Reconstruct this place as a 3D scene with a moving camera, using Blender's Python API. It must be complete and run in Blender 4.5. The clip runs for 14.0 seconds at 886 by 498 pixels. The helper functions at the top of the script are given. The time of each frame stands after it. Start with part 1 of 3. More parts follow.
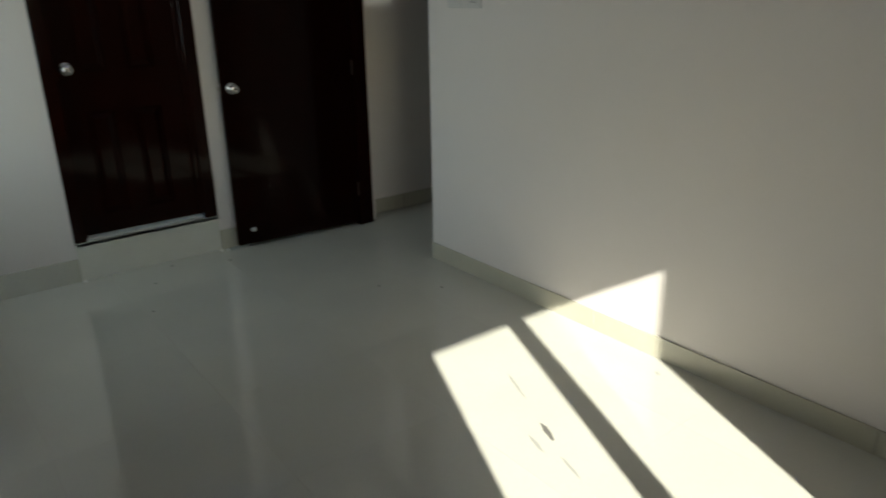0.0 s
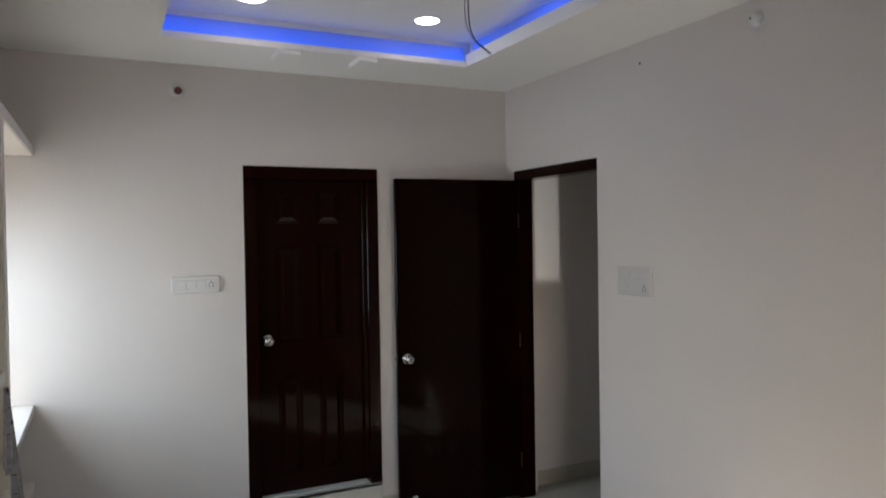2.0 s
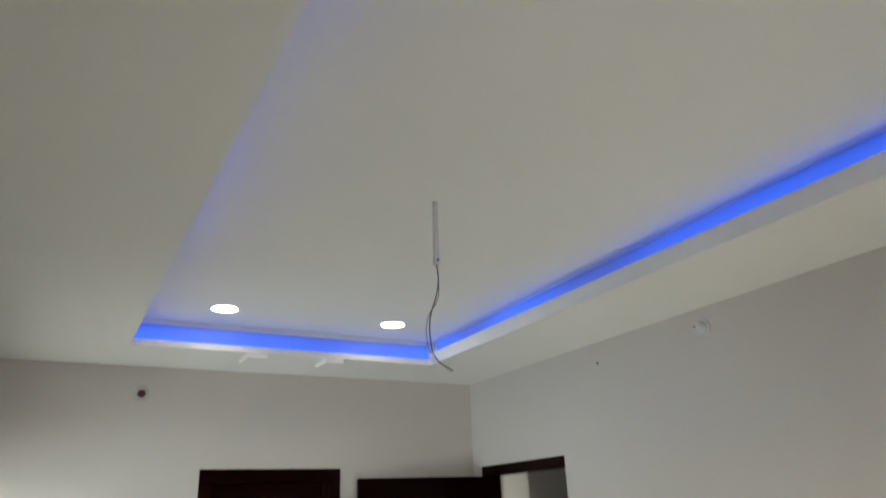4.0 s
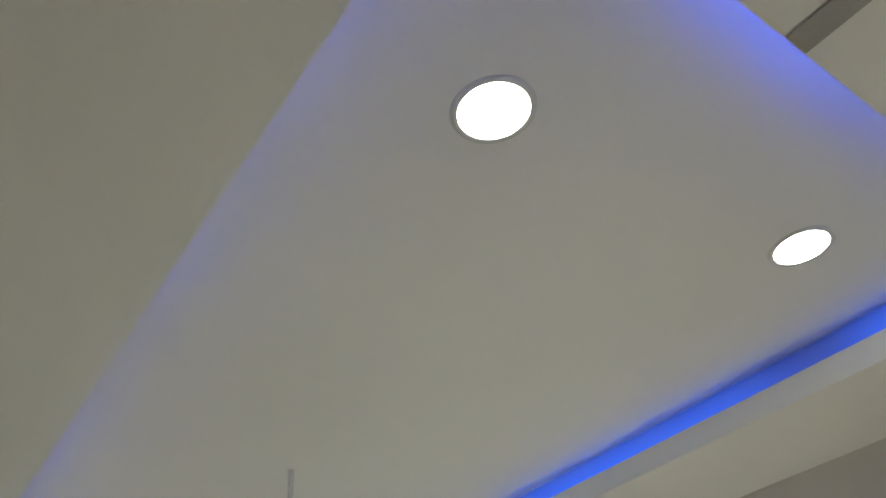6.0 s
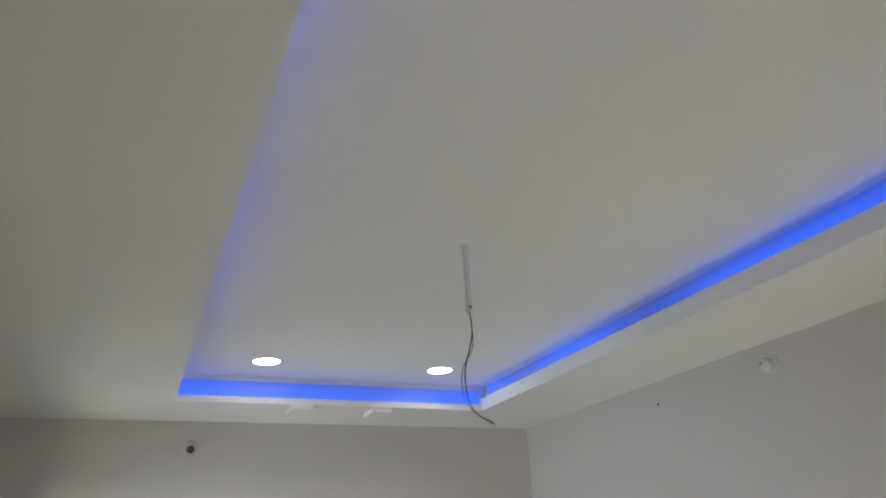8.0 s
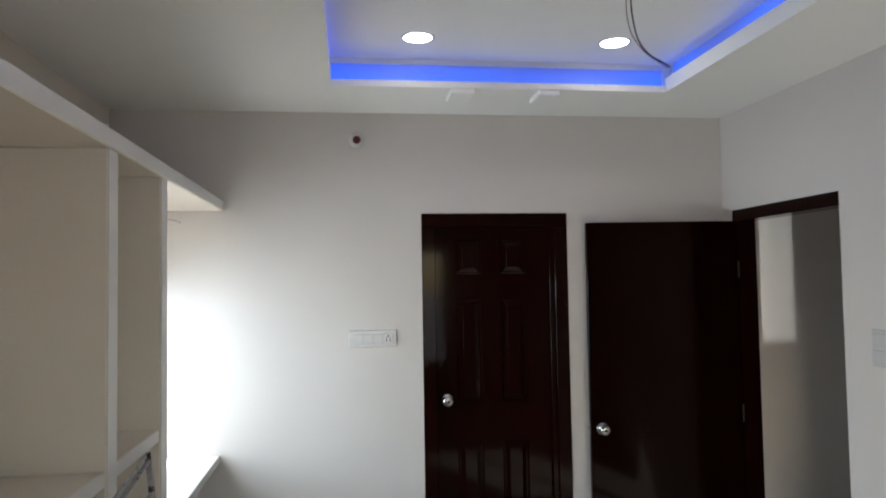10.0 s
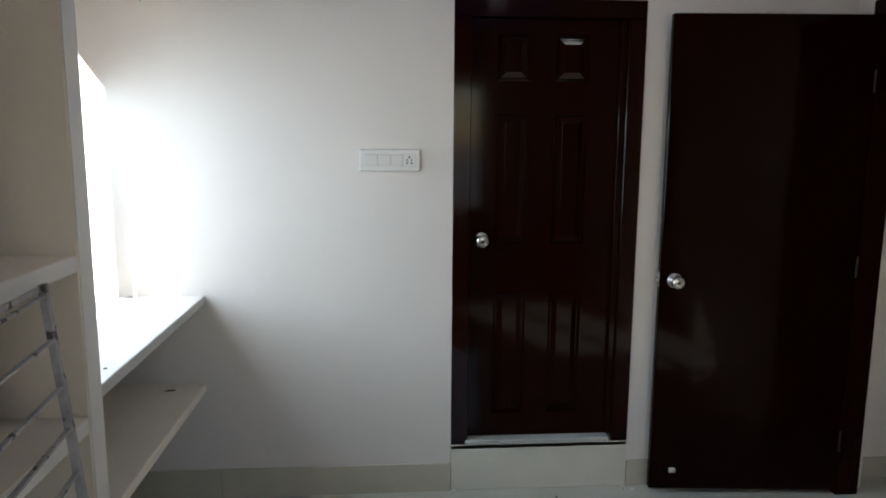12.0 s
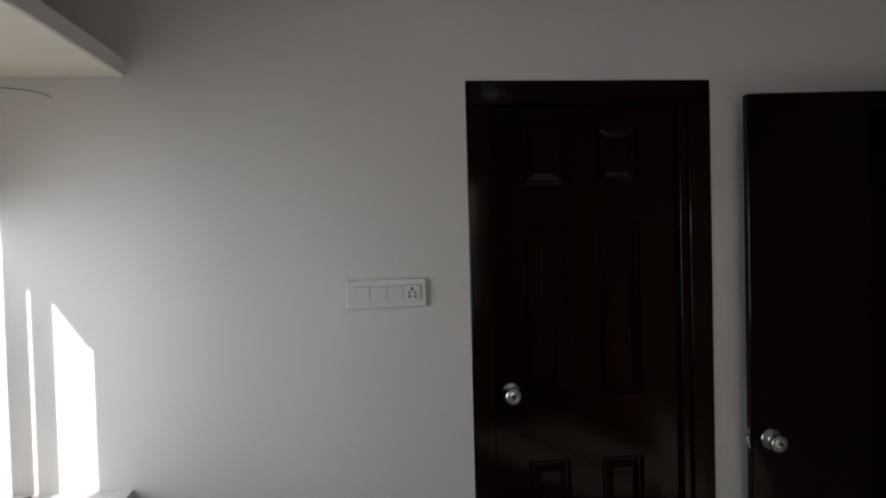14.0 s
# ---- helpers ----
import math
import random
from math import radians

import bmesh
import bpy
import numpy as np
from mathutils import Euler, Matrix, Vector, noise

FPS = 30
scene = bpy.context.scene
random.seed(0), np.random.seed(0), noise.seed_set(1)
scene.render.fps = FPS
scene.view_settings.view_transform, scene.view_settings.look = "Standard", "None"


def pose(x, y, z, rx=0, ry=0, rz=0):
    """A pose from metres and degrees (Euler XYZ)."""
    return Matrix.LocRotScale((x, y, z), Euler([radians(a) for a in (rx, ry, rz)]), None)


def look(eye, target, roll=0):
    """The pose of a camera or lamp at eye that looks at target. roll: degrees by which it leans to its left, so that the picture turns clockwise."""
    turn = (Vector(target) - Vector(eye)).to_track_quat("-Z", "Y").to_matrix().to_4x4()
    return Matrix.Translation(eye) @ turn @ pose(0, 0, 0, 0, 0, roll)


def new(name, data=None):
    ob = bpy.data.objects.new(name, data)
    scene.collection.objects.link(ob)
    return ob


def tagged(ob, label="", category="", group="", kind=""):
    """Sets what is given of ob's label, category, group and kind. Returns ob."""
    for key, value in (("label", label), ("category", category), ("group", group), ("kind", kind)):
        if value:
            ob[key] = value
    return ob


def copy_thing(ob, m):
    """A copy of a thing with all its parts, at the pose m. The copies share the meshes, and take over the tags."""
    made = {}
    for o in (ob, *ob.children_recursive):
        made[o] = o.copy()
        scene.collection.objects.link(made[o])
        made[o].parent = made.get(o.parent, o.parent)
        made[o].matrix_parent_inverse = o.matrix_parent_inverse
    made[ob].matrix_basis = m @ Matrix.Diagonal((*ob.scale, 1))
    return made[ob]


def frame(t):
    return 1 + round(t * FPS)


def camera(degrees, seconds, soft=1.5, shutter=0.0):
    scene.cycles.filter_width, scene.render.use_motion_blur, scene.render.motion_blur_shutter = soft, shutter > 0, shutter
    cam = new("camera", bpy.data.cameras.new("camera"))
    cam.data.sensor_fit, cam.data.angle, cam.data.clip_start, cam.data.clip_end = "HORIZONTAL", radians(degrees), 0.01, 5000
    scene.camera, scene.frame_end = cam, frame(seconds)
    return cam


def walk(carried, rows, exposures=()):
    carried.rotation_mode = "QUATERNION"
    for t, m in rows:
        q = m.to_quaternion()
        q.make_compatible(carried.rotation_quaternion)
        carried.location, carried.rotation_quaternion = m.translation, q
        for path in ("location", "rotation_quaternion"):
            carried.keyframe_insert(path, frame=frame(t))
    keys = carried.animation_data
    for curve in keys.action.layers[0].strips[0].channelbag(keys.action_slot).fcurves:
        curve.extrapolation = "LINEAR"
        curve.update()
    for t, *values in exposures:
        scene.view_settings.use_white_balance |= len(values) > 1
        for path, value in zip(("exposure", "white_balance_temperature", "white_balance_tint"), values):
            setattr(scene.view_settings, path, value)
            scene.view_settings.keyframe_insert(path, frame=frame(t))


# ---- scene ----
cam = camera(64.0, 14.0, soft=1.8, shutter=0.25)

PATH = [
    (0, (-0.638, -4.035, 1.472), (0.513, -2.552, 0.781), -0.9),
    (0.5, (-0.632, -4.002, 1.5), (0.183, -2.285, 0.878), -2.3),
    (1, (-0.585, -4.029, 1.561), (0.101, -2.211, 1.086), -2.7),
    (1.2, (-0.6, -4.035, 1.578), (0.145, -2.215, 1.216), -1.8),
    (1.5, (-0.639, -4.014, 1.612), (0.217, -2.22, 1.391), -0.9),
    (2, (-0.715, -4.014, 1.689), (0.154, -2.213, 1.654), -0.9),
    (2.5, (-0.734, -4.028, 1.721), (0.084, -2.207, 1.842), -1.5),
    (3, (-0.743, -4.051, 1.754), (0.083, -2.257, 2.069), -1.0),
    (3.5, (-0.74, -4.075, 1.804), (0.11, -2.348, 2.347), -0.9),
    (4, (-0.726, -4.076, 1.829), (0.18, -2.437, 2.53), -2.2),
    (4.2, (-0.727, -4.086, 1.861), (0.164, -2.492, 2.675), -3.3),
    (6.3, (-0.701, -4.225, 1.908), (0.373, -3.063, 3.131), -8.4),
    (6.5, (-0.701, -4.218, 1.908), (0.39, -3.066, 3.125), -8.4),
    (7, (-0.715, -4.155, 1.895), (0.258, -2.737, 2.916), -6.2),
    (7.5, (-0.69, -4.069, 1.931), (0.212, -2.499, 2.781), -5.2),
    (8, (-0.597, -4.031, 1.899), (0.141, -2.352, 2.698), -3.0),
    (8.5, (-0.532, -3.969, 1.855), (0.051, -2.153, 2.458), -2.5),
    (9, (-0.494, -3.94, 1.803), (-0.009, -2.04, 2.196), -2.3),
    (9.2, (-0.472, -3.911, 1.81), (-0.029, -1.986, 2.125), -2.6),
    (11.3, (-0.247, -3.217, 1.576), (-0.199, -1.23, 1.359), 1.8),
    (11.5, (-0.236, -3.142, 1.568), (-0.201, -1.161, 1.295), 1.2),
    (12, (-0.267, -2.929, 1.545), (-0.114, -0.959, 1.234), 0.4),
    (12.5, (-0.355, -2.715, 1.558), (-0.186, -0.764, 1.149), 1.0),
    (12.8, (-0.295, -2.6, 1.562), (-0.241, -0.645, 1.125), 0.2),
    (13, (-0.247, -2.515, 1.561), (-0.241, -0.555, 1.16), -0.5),
    (13.3, (-0.227, -2.437, 1.598), (-0.226, -0.474, 1.214), -0.8),
    (13.5, (-0.265, -2.389, 1.59), (-0.214, -0.409, 1.314), -1.2),
    (14, (-0.309, -2.183, 1.645), (-0.102, -0.195, 1.588), -1.5),
]
EXPOSURES = [(0, 1.97, 6550, 1), (0.5, 1.96, 6700, 4), (0.9, 1.83, 7000, 15), (1.5, 2.2, 6800, 15), (2.2, 2.47, 6500, 14), (3.0, 2.72, 6550, 10), (4.2, 2.84, 6600, 4),
             (6.3, 2.62, 6750, 2), (7.0, 2.58, 6600, 3), (7.5, 2.66, 6450, 7), (8.0, 2.73, 6400, 8), (8.5, 2.73, 6400, 8), (9.0, 2.78, 6450, 10), (11.3, 2.72, 6300, 11), (12.0, 2.6, 6300, 10), (13.0, 2.28, 6300, 11), (13.5, 2.03, 6300, 11), (14, 1.6, 6500, 13)]
walk(cam, [(t, look(eye, target, roll)) for t, eye, target, roll in PATH], EXPOSURES)

# ---- daylight ----
SUN = Vector((0.436, 1.0, -0.635)).normalized()      # the way the sunlight travels
world = bpy.data.worlds.new("sky")
scene.world = world
world.use_nodes = True
wn = world.node_tree.nodes
sky = wn.new("ShaderNodeTexSky")
sky.sky_type = "NISHITA"
sky.sun_disc = False
sky.sun_elevation = math.asin(-SUN.z)
sky.sun_rotation = math.atan2(-SUN.x, -SUN.y)
wn["Background"].inputs["Strength"].default_value = 0.125
world.node_tree.links.new(sky.outputs[0], wn["Background"].inputs["Color"])
sun = new("sun", bpy.data.lights.new("sun", "SUN"))
sun.data.energy = 4.2
sun.data.angle = radians(0.5)
sun.data.color = (1.0, 0.95, 0.88)
sun.matrix_world = look(-SUN * 20, (0, 0, 0))

# the sky's light in the west window's opening
skylight = new("window_skylight", bpy.data.lights.new("window_skylight", "AREA"))
skylight.data.shape, skylight.data.size, skylight.data.size_y = "RECTANGLE", 1.12, 0.85
skylight.data.energy = 5.1
skylight.data.spread = radians(145)
skylight.data.color = (0.72, 0.88, 1.0)
skylight.matrix_world = look((-1.68, -0.62, 1.36), (0.0, -0.62, 0.5))

# added lamp, out of view: throws the bright patch onto the hall's north wall
hall_light = new("hall_patch_lamp", bpy.data.lights.new("hall_patch_lamp", "AREA"))
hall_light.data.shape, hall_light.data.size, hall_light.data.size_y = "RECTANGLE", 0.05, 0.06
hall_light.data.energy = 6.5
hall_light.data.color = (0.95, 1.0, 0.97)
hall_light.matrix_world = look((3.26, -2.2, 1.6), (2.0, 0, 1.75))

# ---- plan ----
EAST = 1.69          # face of the wall with the open door
SOUTH = -4.65        # face of the window wall behind the walker
WEST = -1.56         # back of the shelves
FRONT = -1.02        # front of the shelves
DROP, LIP, TOP, LIPE = 2.63, 2.66, 2.775, 2.697     # dropped ceiling, top of its lip, raised ceiling, top of the east lip
TRAY = (-0.45, 1.135, -4.08, -0.514)    # tray: x from, x to, y from, y to


# ---- materials ----
def material(name, colour, rough=0.5, metal=0.0, spread=0.06, scale=3.0, fine=120.0, bump=0.05, coat=0.0, stain=None, emit=0.0):
    m = bpy.data.materials.new(name)
    m.use_nodes = True
    nt = m.node_tree
    n, k = nt.nodes, nt.links
    b = n["Principled BSDF"]
    co = n.new("ShaderNodeTexCoord")
    big, small = n.new("ShaderNodeTexNoise"), n.new("ShaderNodeTexNoise")
    big.inputs["Scale"].default_value, small.inputs["Scale"].default_value = scale, fine
    big.inputs["Detail"].default_value, small.inputs["Detail"].default_value = 5, 3
    k.new(co.outputs["Object"], big.inputs["Vector"])
    k.new(co.outputs["Object"], small.inputs["Vector"])
    add = n.new("ShaderNodeMath")
    add.operation = "MULTIPLY_ADD"
    k.new(small.outputs["Fac"], add.inputs[0])
    add.inputs[1].default_value = 0.35
    k.new(big.outputs["Fac"], add.inputs[2])
    ramp = n.new("ShaderNodeValToRGB")
    lo = [c * (1 - spread) for c in colour]
    hi = [min(1, c * (1 + spread)) for c in colour]
    ramp.color_ramp.elements[0].position, ramp.color_ramp.elements[1].position = 0.45, 0.9
    ramp.color_ramp.elements[0].color, ramp.color_ramp.elements[1].color = (*lo, 1), (*hi, 1)
    k.new(add.outputs[0], ramp.inputs[0])
    last = ramp.outputs[0]
    if stain:
        spots = n.new("ShaderNodeTexNoise")
        spots.inputs["Scale"].default_value = stain[1]
        spots.inputs["Detail"].default_value = 6
        k.new(co.outputs["Object"], spots.inputs["Vector"])
        cut = n.new("ShaderNodeValToRGB")
        cut.color_ramp.elements[0].position, cut.color_ramp.elements[1].position = stain[2], stain[2] + 0.04
        k.new(spots.outputs["Fac"], cut.inputs[0])
        mix = n.new("ShaderNodeMix")
        mix.data_type = "RGBA"
        k.new(cut.outputs[0], mix.inputs[0])
        k.new(last, mix.inputs[6])
        mix.inputs[7].default_value = (*stain[0], 1)
        last = mix.outputs[2]
    k.new(last, b.inputs["Base Color"])
    b.inputs["Metallic"].default_value = metal
    b.inputs["Coat Weight"].default_value = coat
    b.inputs["Coat Roughness"].default_value = 0.12
    rr = n.new("ShaderNodeMapRange")
    rr.inputs["To Min"].default_value, rr.inputs["To Max"].default_value = rough * 0.85, min(1, rough * 1.15)
    k.new(big.outputs["Fac"], rr.inputs["Value"])
    k.new(rr.outputs[0], b.inputs["Roughness"])
    if bump:
        bp = n.new("ShaderNodeBump")
        bp.inputs["Strength"].default_value = bump
        bp.inputs["Distance"].default_value = 0.004
        k.new(add.outputs[0], bp.inputs["Height"])
        k.new(bp.outputs[0], b.inputs["Normal"])
    if emit:
        b.inputs["Emission Color"].default_value = (*colour, 1)
        b.inputs["Emission Strength"].default_value = emit
    return m


def wood(name, dark, light, rough, gloss):
    m = bpy.data.materials.new(name)
    m.use_nodes = True
    nt = m.node_tree
    n, k = nt.nodes, nt.links
    b = n["Principled BSDF"]
    co, mp = n.new("ShaderNodeTexCoord"), n.new("ShaderNodeMapping")
    mp.inputs["Scale"].default_value = (14, 14, 1.2)
    grain = n.new("ShaderNodeTexNoise")
    grain.inputs["Scale"].default_value, grain.inputs["Detail"].default_value, grain.inputs["Distortion"].default_value = 2.5, 8, 0.6
    k.new(co.outputs["Object"], mp.inputs[0])
    k.new(mp.outputs[0], grain.inputs["Vector"])
    ramp = n.new("ShaderNodeValToRGB")
    ramp.color_ramp.elements[0].position, ramp.color_ramp.elements[1].position = 0.3, 0.75
    ramp.color_ramp.elements[0].color, ramp.color_ramp.elements[1].color = (*dark, 1), (*light, 1)
    k.new(grain.outputs["Fac"], ramp.inputs[0])
    k.new(ramp.outputs[0], b.inputs["Base Color"])
    b.inputs["Specular IOR Level"].default_value = gloss
    smear = n.new("ShaderNodeTexNoise")
    smear.inputs["Scale"].default_value = 4
    k.new(co.outputs["Object"], smear.inputs["Vector"])
    rr = n.new("ShaderNodeMapRange")
    rr.inputs["To Min"].default_value, rr.inputs["To Max"].default_value = rough * 0.7, rough * 1.4
    k.new(smear.outputs["Fac"], rr.inputs["Value"])
    k.new(rr.outputs[0], b.inputs["Roughness"])
    return m


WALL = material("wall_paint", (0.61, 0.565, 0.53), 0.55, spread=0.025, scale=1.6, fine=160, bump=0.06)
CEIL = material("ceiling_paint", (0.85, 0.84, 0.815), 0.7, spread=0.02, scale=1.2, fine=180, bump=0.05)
SHELF = material("shelf_paint", (0.75, 0.675, 0.575), 0.4, spread=0.03, scale=4, fine=140, bump=0.07)
EDGE = material("front_edge_tone", (0.7, 0.675, 0.64), 0.45, spread=0.03, scale=4, fine=140, bump=0.05)
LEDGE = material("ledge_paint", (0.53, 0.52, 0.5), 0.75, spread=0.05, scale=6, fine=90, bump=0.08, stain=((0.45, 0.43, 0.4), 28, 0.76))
TILE = material("floor_tile", (0.45, 0.438, 0.385), 0.02, spread=0.03, scale=2.2, fine=60, bump=0.0)
TILE.node_tree.nodes["Principled BSDF"].inputs["Specular IOR Level"].default_value = 1.0      # polished, nearly mirror-like
GROUT = material("grout", (0.5, 0.495, 0.445), 0.8, fine=300)
SKIRT = material("skirting_tile", (0.43, 0.405, 0.325), 0.16, spread=0.05, scale=5, fine=70, bump=0.0)
RISER = material("riser_tile", (0.56, 0.545, 0.47), 0.18, spread=0.04, scale=5, fine=70, bump=0.0)
MARBLE = material("marble", (0.36, 0.36, 0.34), 0.7, spread=0.12, scale=9, fine=60, bump=0.03, stain=((0.12, 0.1, 0.09), 30, 0.72))
WOOD = wood("dark_wood", (0.0068, 0.0011, 0.0005), (0.0088, 0.0014, 0.0006), 0.085, 0.088)
FLUSH = wood("dark_veneer", (0.0046, 0.0008, 0.0003), (0.006, 0.001, 0.0004), 0.07, 0.06)
STEEL = material("steel", (0.42, 0.4, 0.38), 0.26, metal=1.0, fine=200, bump=0.02)
HINGE = material("dull_hinge", (0.05, 0.045, 0.04), 0.6, metal=1.0, bump=0.02)
PLASTIC = material("white_plastic", (0.64, 0.64, 0.62), 0.3, spread=0.01, bump=0.0)
PLATE = material("switch_plate", (0.575, 0.555, 0.535), 0.25, spread=0.01, bump=0.0)
DARK = material("dark_hole", (0.012, 0.011, 0.01), 0.6, bump=0.0)
RED = material("bakelite_red", (0.12, 0.012, 0.01), 0.35, bump=0.0)
BLACKWIRE = material("black_wire", (0.02, 0.02, 0.02), 0.45, bump=0.0)
REDWIRE = material("red_wire", (0.14, 0.06, 0.05), 0.45, bump=0.0)
RODPAINT = material("rod_paint", (0.72, 0.7, 0.69), 0.4, spread=0.1, fine=90)
WHITEWASH = material("whitewashed_iron", (0.31, 0.295, 0.295), 0.6, spread=0.3, scale=14, fine=60, bump=0.25, stain=((0.05, 0.04, 0.04), 26, 0.6))
RUST = material("brown_primer", (0.045, 0.018, 0.013), 0.6, spread=0.3, scale=25, fine=80, bump=0.3, stain=((0.6, 0.6, 0.58), 30, 0.61))
UPVC = material("window_frame", (0.75, 0.75, 0.73), 0.35, spread=0.03, bump=0.02)
GASKET = material("rubber_gasket", (0.05, 0.05, 0.05), 0.7, bump=0.0)
CONCRETE = material("concrete", (0.42, 0.4, 0.37), 0.9, spread=0.15, scale=0.4, fine=25, bump=0.2)
PATCH = material("dull_grey", (0.4, 0.39, 0.37), 0.8, spread=0.08, scale=10, fine=80)
LAMP = material("lamp_panel", (1.0, 0.98, 0.95), 0.4, spread=0.0, bump=0.0, emit=3.5)


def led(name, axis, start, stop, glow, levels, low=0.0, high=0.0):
    """Blue light-emitting tape, or a panel that paints the tape's wash on the cove wall; levels: (share of the run,
    share of the glow), as the tape twists away from the wall and back.
    With low and high the panel's glow also fades upwards between those heights, painting the light's falloff."""
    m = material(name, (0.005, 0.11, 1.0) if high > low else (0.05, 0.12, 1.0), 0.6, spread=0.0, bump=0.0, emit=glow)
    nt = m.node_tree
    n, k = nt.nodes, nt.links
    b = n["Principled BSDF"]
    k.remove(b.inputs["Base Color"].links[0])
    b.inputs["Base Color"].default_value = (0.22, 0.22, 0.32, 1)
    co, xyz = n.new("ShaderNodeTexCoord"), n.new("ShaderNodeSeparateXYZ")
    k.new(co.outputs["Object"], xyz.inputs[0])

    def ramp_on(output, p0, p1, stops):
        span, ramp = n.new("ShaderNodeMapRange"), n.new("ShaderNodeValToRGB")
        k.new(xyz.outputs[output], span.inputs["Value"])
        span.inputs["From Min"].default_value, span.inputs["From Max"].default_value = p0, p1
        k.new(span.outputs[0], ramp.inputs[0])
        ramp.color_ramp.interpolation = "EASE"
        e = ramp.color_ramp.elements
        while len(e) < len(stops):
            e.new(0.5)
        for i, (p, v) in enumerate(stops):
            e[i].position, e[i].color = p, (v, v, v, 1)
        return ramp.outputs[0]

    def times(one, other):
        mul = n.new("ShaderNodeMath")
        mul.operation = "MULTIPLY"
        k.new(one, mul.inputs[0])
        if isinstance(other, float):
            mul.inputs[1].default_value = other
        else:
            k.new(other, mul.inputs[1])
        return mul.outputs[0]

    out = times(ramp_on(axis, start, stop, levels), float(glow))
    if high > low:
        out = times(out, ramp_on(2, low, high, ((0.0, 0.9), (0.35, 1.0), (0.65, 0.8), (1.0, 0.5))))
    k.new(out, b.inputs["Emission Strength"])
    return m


GLASS = bpy.data.materials.new("window_glass")
GLASS.use_nodes = True
gn, gk = GLASS.node_tree.nodes, GLASS.node_tree.links
gn.remove(gn["Principled BSDF"])
clear, gloss, edge, both = (gn.new("ShaderNode" + kind) for kind in ("BsdfTransparent", "BsdfGlossy", "Fresnel", "MixShader"))
clear.inputs["Color"].default_value = (0.95, 0.97, 0.97, 1)
gloss.inputs["Roughness"].default_value = 0.02
edge.inputs["IOR"].default_value = 1.45
gk.new(edge.outputs[0], both.inputs[0])
gk.new(clear.outputs[0], both.inputs[1])
gk.new(gloss.outputs[0], both.inputs[2])
gk.new(both.outputs[0], gn["Material Output"].inputs["Surface"])


# ---- mesh helpers ----
def box(bm, x0, x1, y0, y1, z0, z1, bevel=0.0, seg=1):
    made = bmesh.ops.create_cube(bm, size=1.0)["verts"]
    for v in made:
        v.co = Vector((x0 + (v.co.x + 0.5) * (x1 - x0), y0 + (v.co.y + 0.5) * (y1 - y0), z0 + (v.co.z + 0.5) * (z1 - z0)))
    if bevel:
        edges = list({e for v in made for e in v.link_edges})
        bmesh.ops.bevel(bm, geom=edges, offset=bevel, segments=seg, affect="EDGES", profile=0.6)
    return bm


def boxes(*rows, bevel=0.0):
    bm = bmesh.new()
    for r in rows:
        box(bm, *r, bevel=bevel)
    return bm


def lathe(profile, steps=28, m=Matrix()):
    """A turned shape about the z axis: profile rows of (radius, height)."""
    bm = bmesh.new()
    rings = []
    for r, h in profile:
        if r < 1e-6:
            rings.append([bm.verts.new(m @ Vector((0, 0, h)))])
        else:
            rings.append([bm.verts.new(m @ Vector((r * math.cos(2 * math.pi * i / steps), r * math.sin(2 * math.pi * i / steps), h))) for i in range(steps)])
    for a, b in zip(rings, rings[1:]):
        for i in range(steps):
            j = (i + 1) % steps
            if len(a) == 1:
                bm.faces.new((a[0], b[i], b[j]))
            elif len(b) == 1:
                bm.faces.new((a[i], a[j], b[0]))
            else:
                bm.faces.new((a[i], a[j], b[j], b[i]))
    bmesh.ops.recalc_face_normals(bm, faces=bm.faces)
    return bm


def mesh_of(name, bm, mat, smooth=False):
    me = bpy.data.meshes.new(name)
    bm.normal_update()
    bm.to_mesh(me)
    bm.free()
    if smooth:
        for p in me.polygons:
            p.use_smooth = True
    me.materials.append(mat)
    return me


def part(name, bm, mat, parent, label="", smooth=False):
    ob = new(name, mesh_of(name, bm, mat, smooth))
    ob.parent = parent
    return tagged(ob, label) if label else ob


def thing(name, bm, mat, label, category, group="", kind="", smooth=False):
    return tagged(new(name, mesh_of(name, bm, mat, smooth)), label, category, group, kind)


def holder(name, place, label, category, group="", kind="", turn=0.0):
    ob = new(name)
    ob.empty_display_size = 0.1
    ob.matrix_world = pose(*place, 0, 0, turn)
    return tagged(ob, label, category, group, kind)


def wire(name, points, radius, mat, parent, label=""):
    """A thin round cable along points, as a mesh."""
    cu = bpy.data.curves.new(name, "CURVE")
    cu.dimensions = "3D"
    sp = cu.splines.new("BEZIER")
    sp.bezier_points.add(len(points) - 1)
    for b, p in zip(sp.bezier_points, points):
        b.co = p
        b.handle_left_type = b.handle_right_type = "AUTO"
    cu.bevel_depth, cu.bevel_resolution, cu.resolution_u = radius, 2, 10
    tmp = bpy.data.objects.new(name, cu)
    scene.collection.objects.link(tmp)
    me = bpy.data.meshes.new_from_object(tmp.evaluated_get(bpy.context.evaluated_depsgraph_get()))
    bpy.data.objects.remove(tmp)
    me.materials.clear()
    me.materials.append(mat)
    ob = new(name, me)
    ob.parent = parent
    return tagged(ob, label) if label else ob


def structure(name, bm, mat, label, category):
    return thing(name, bm, mat, label, category, kind="structure")


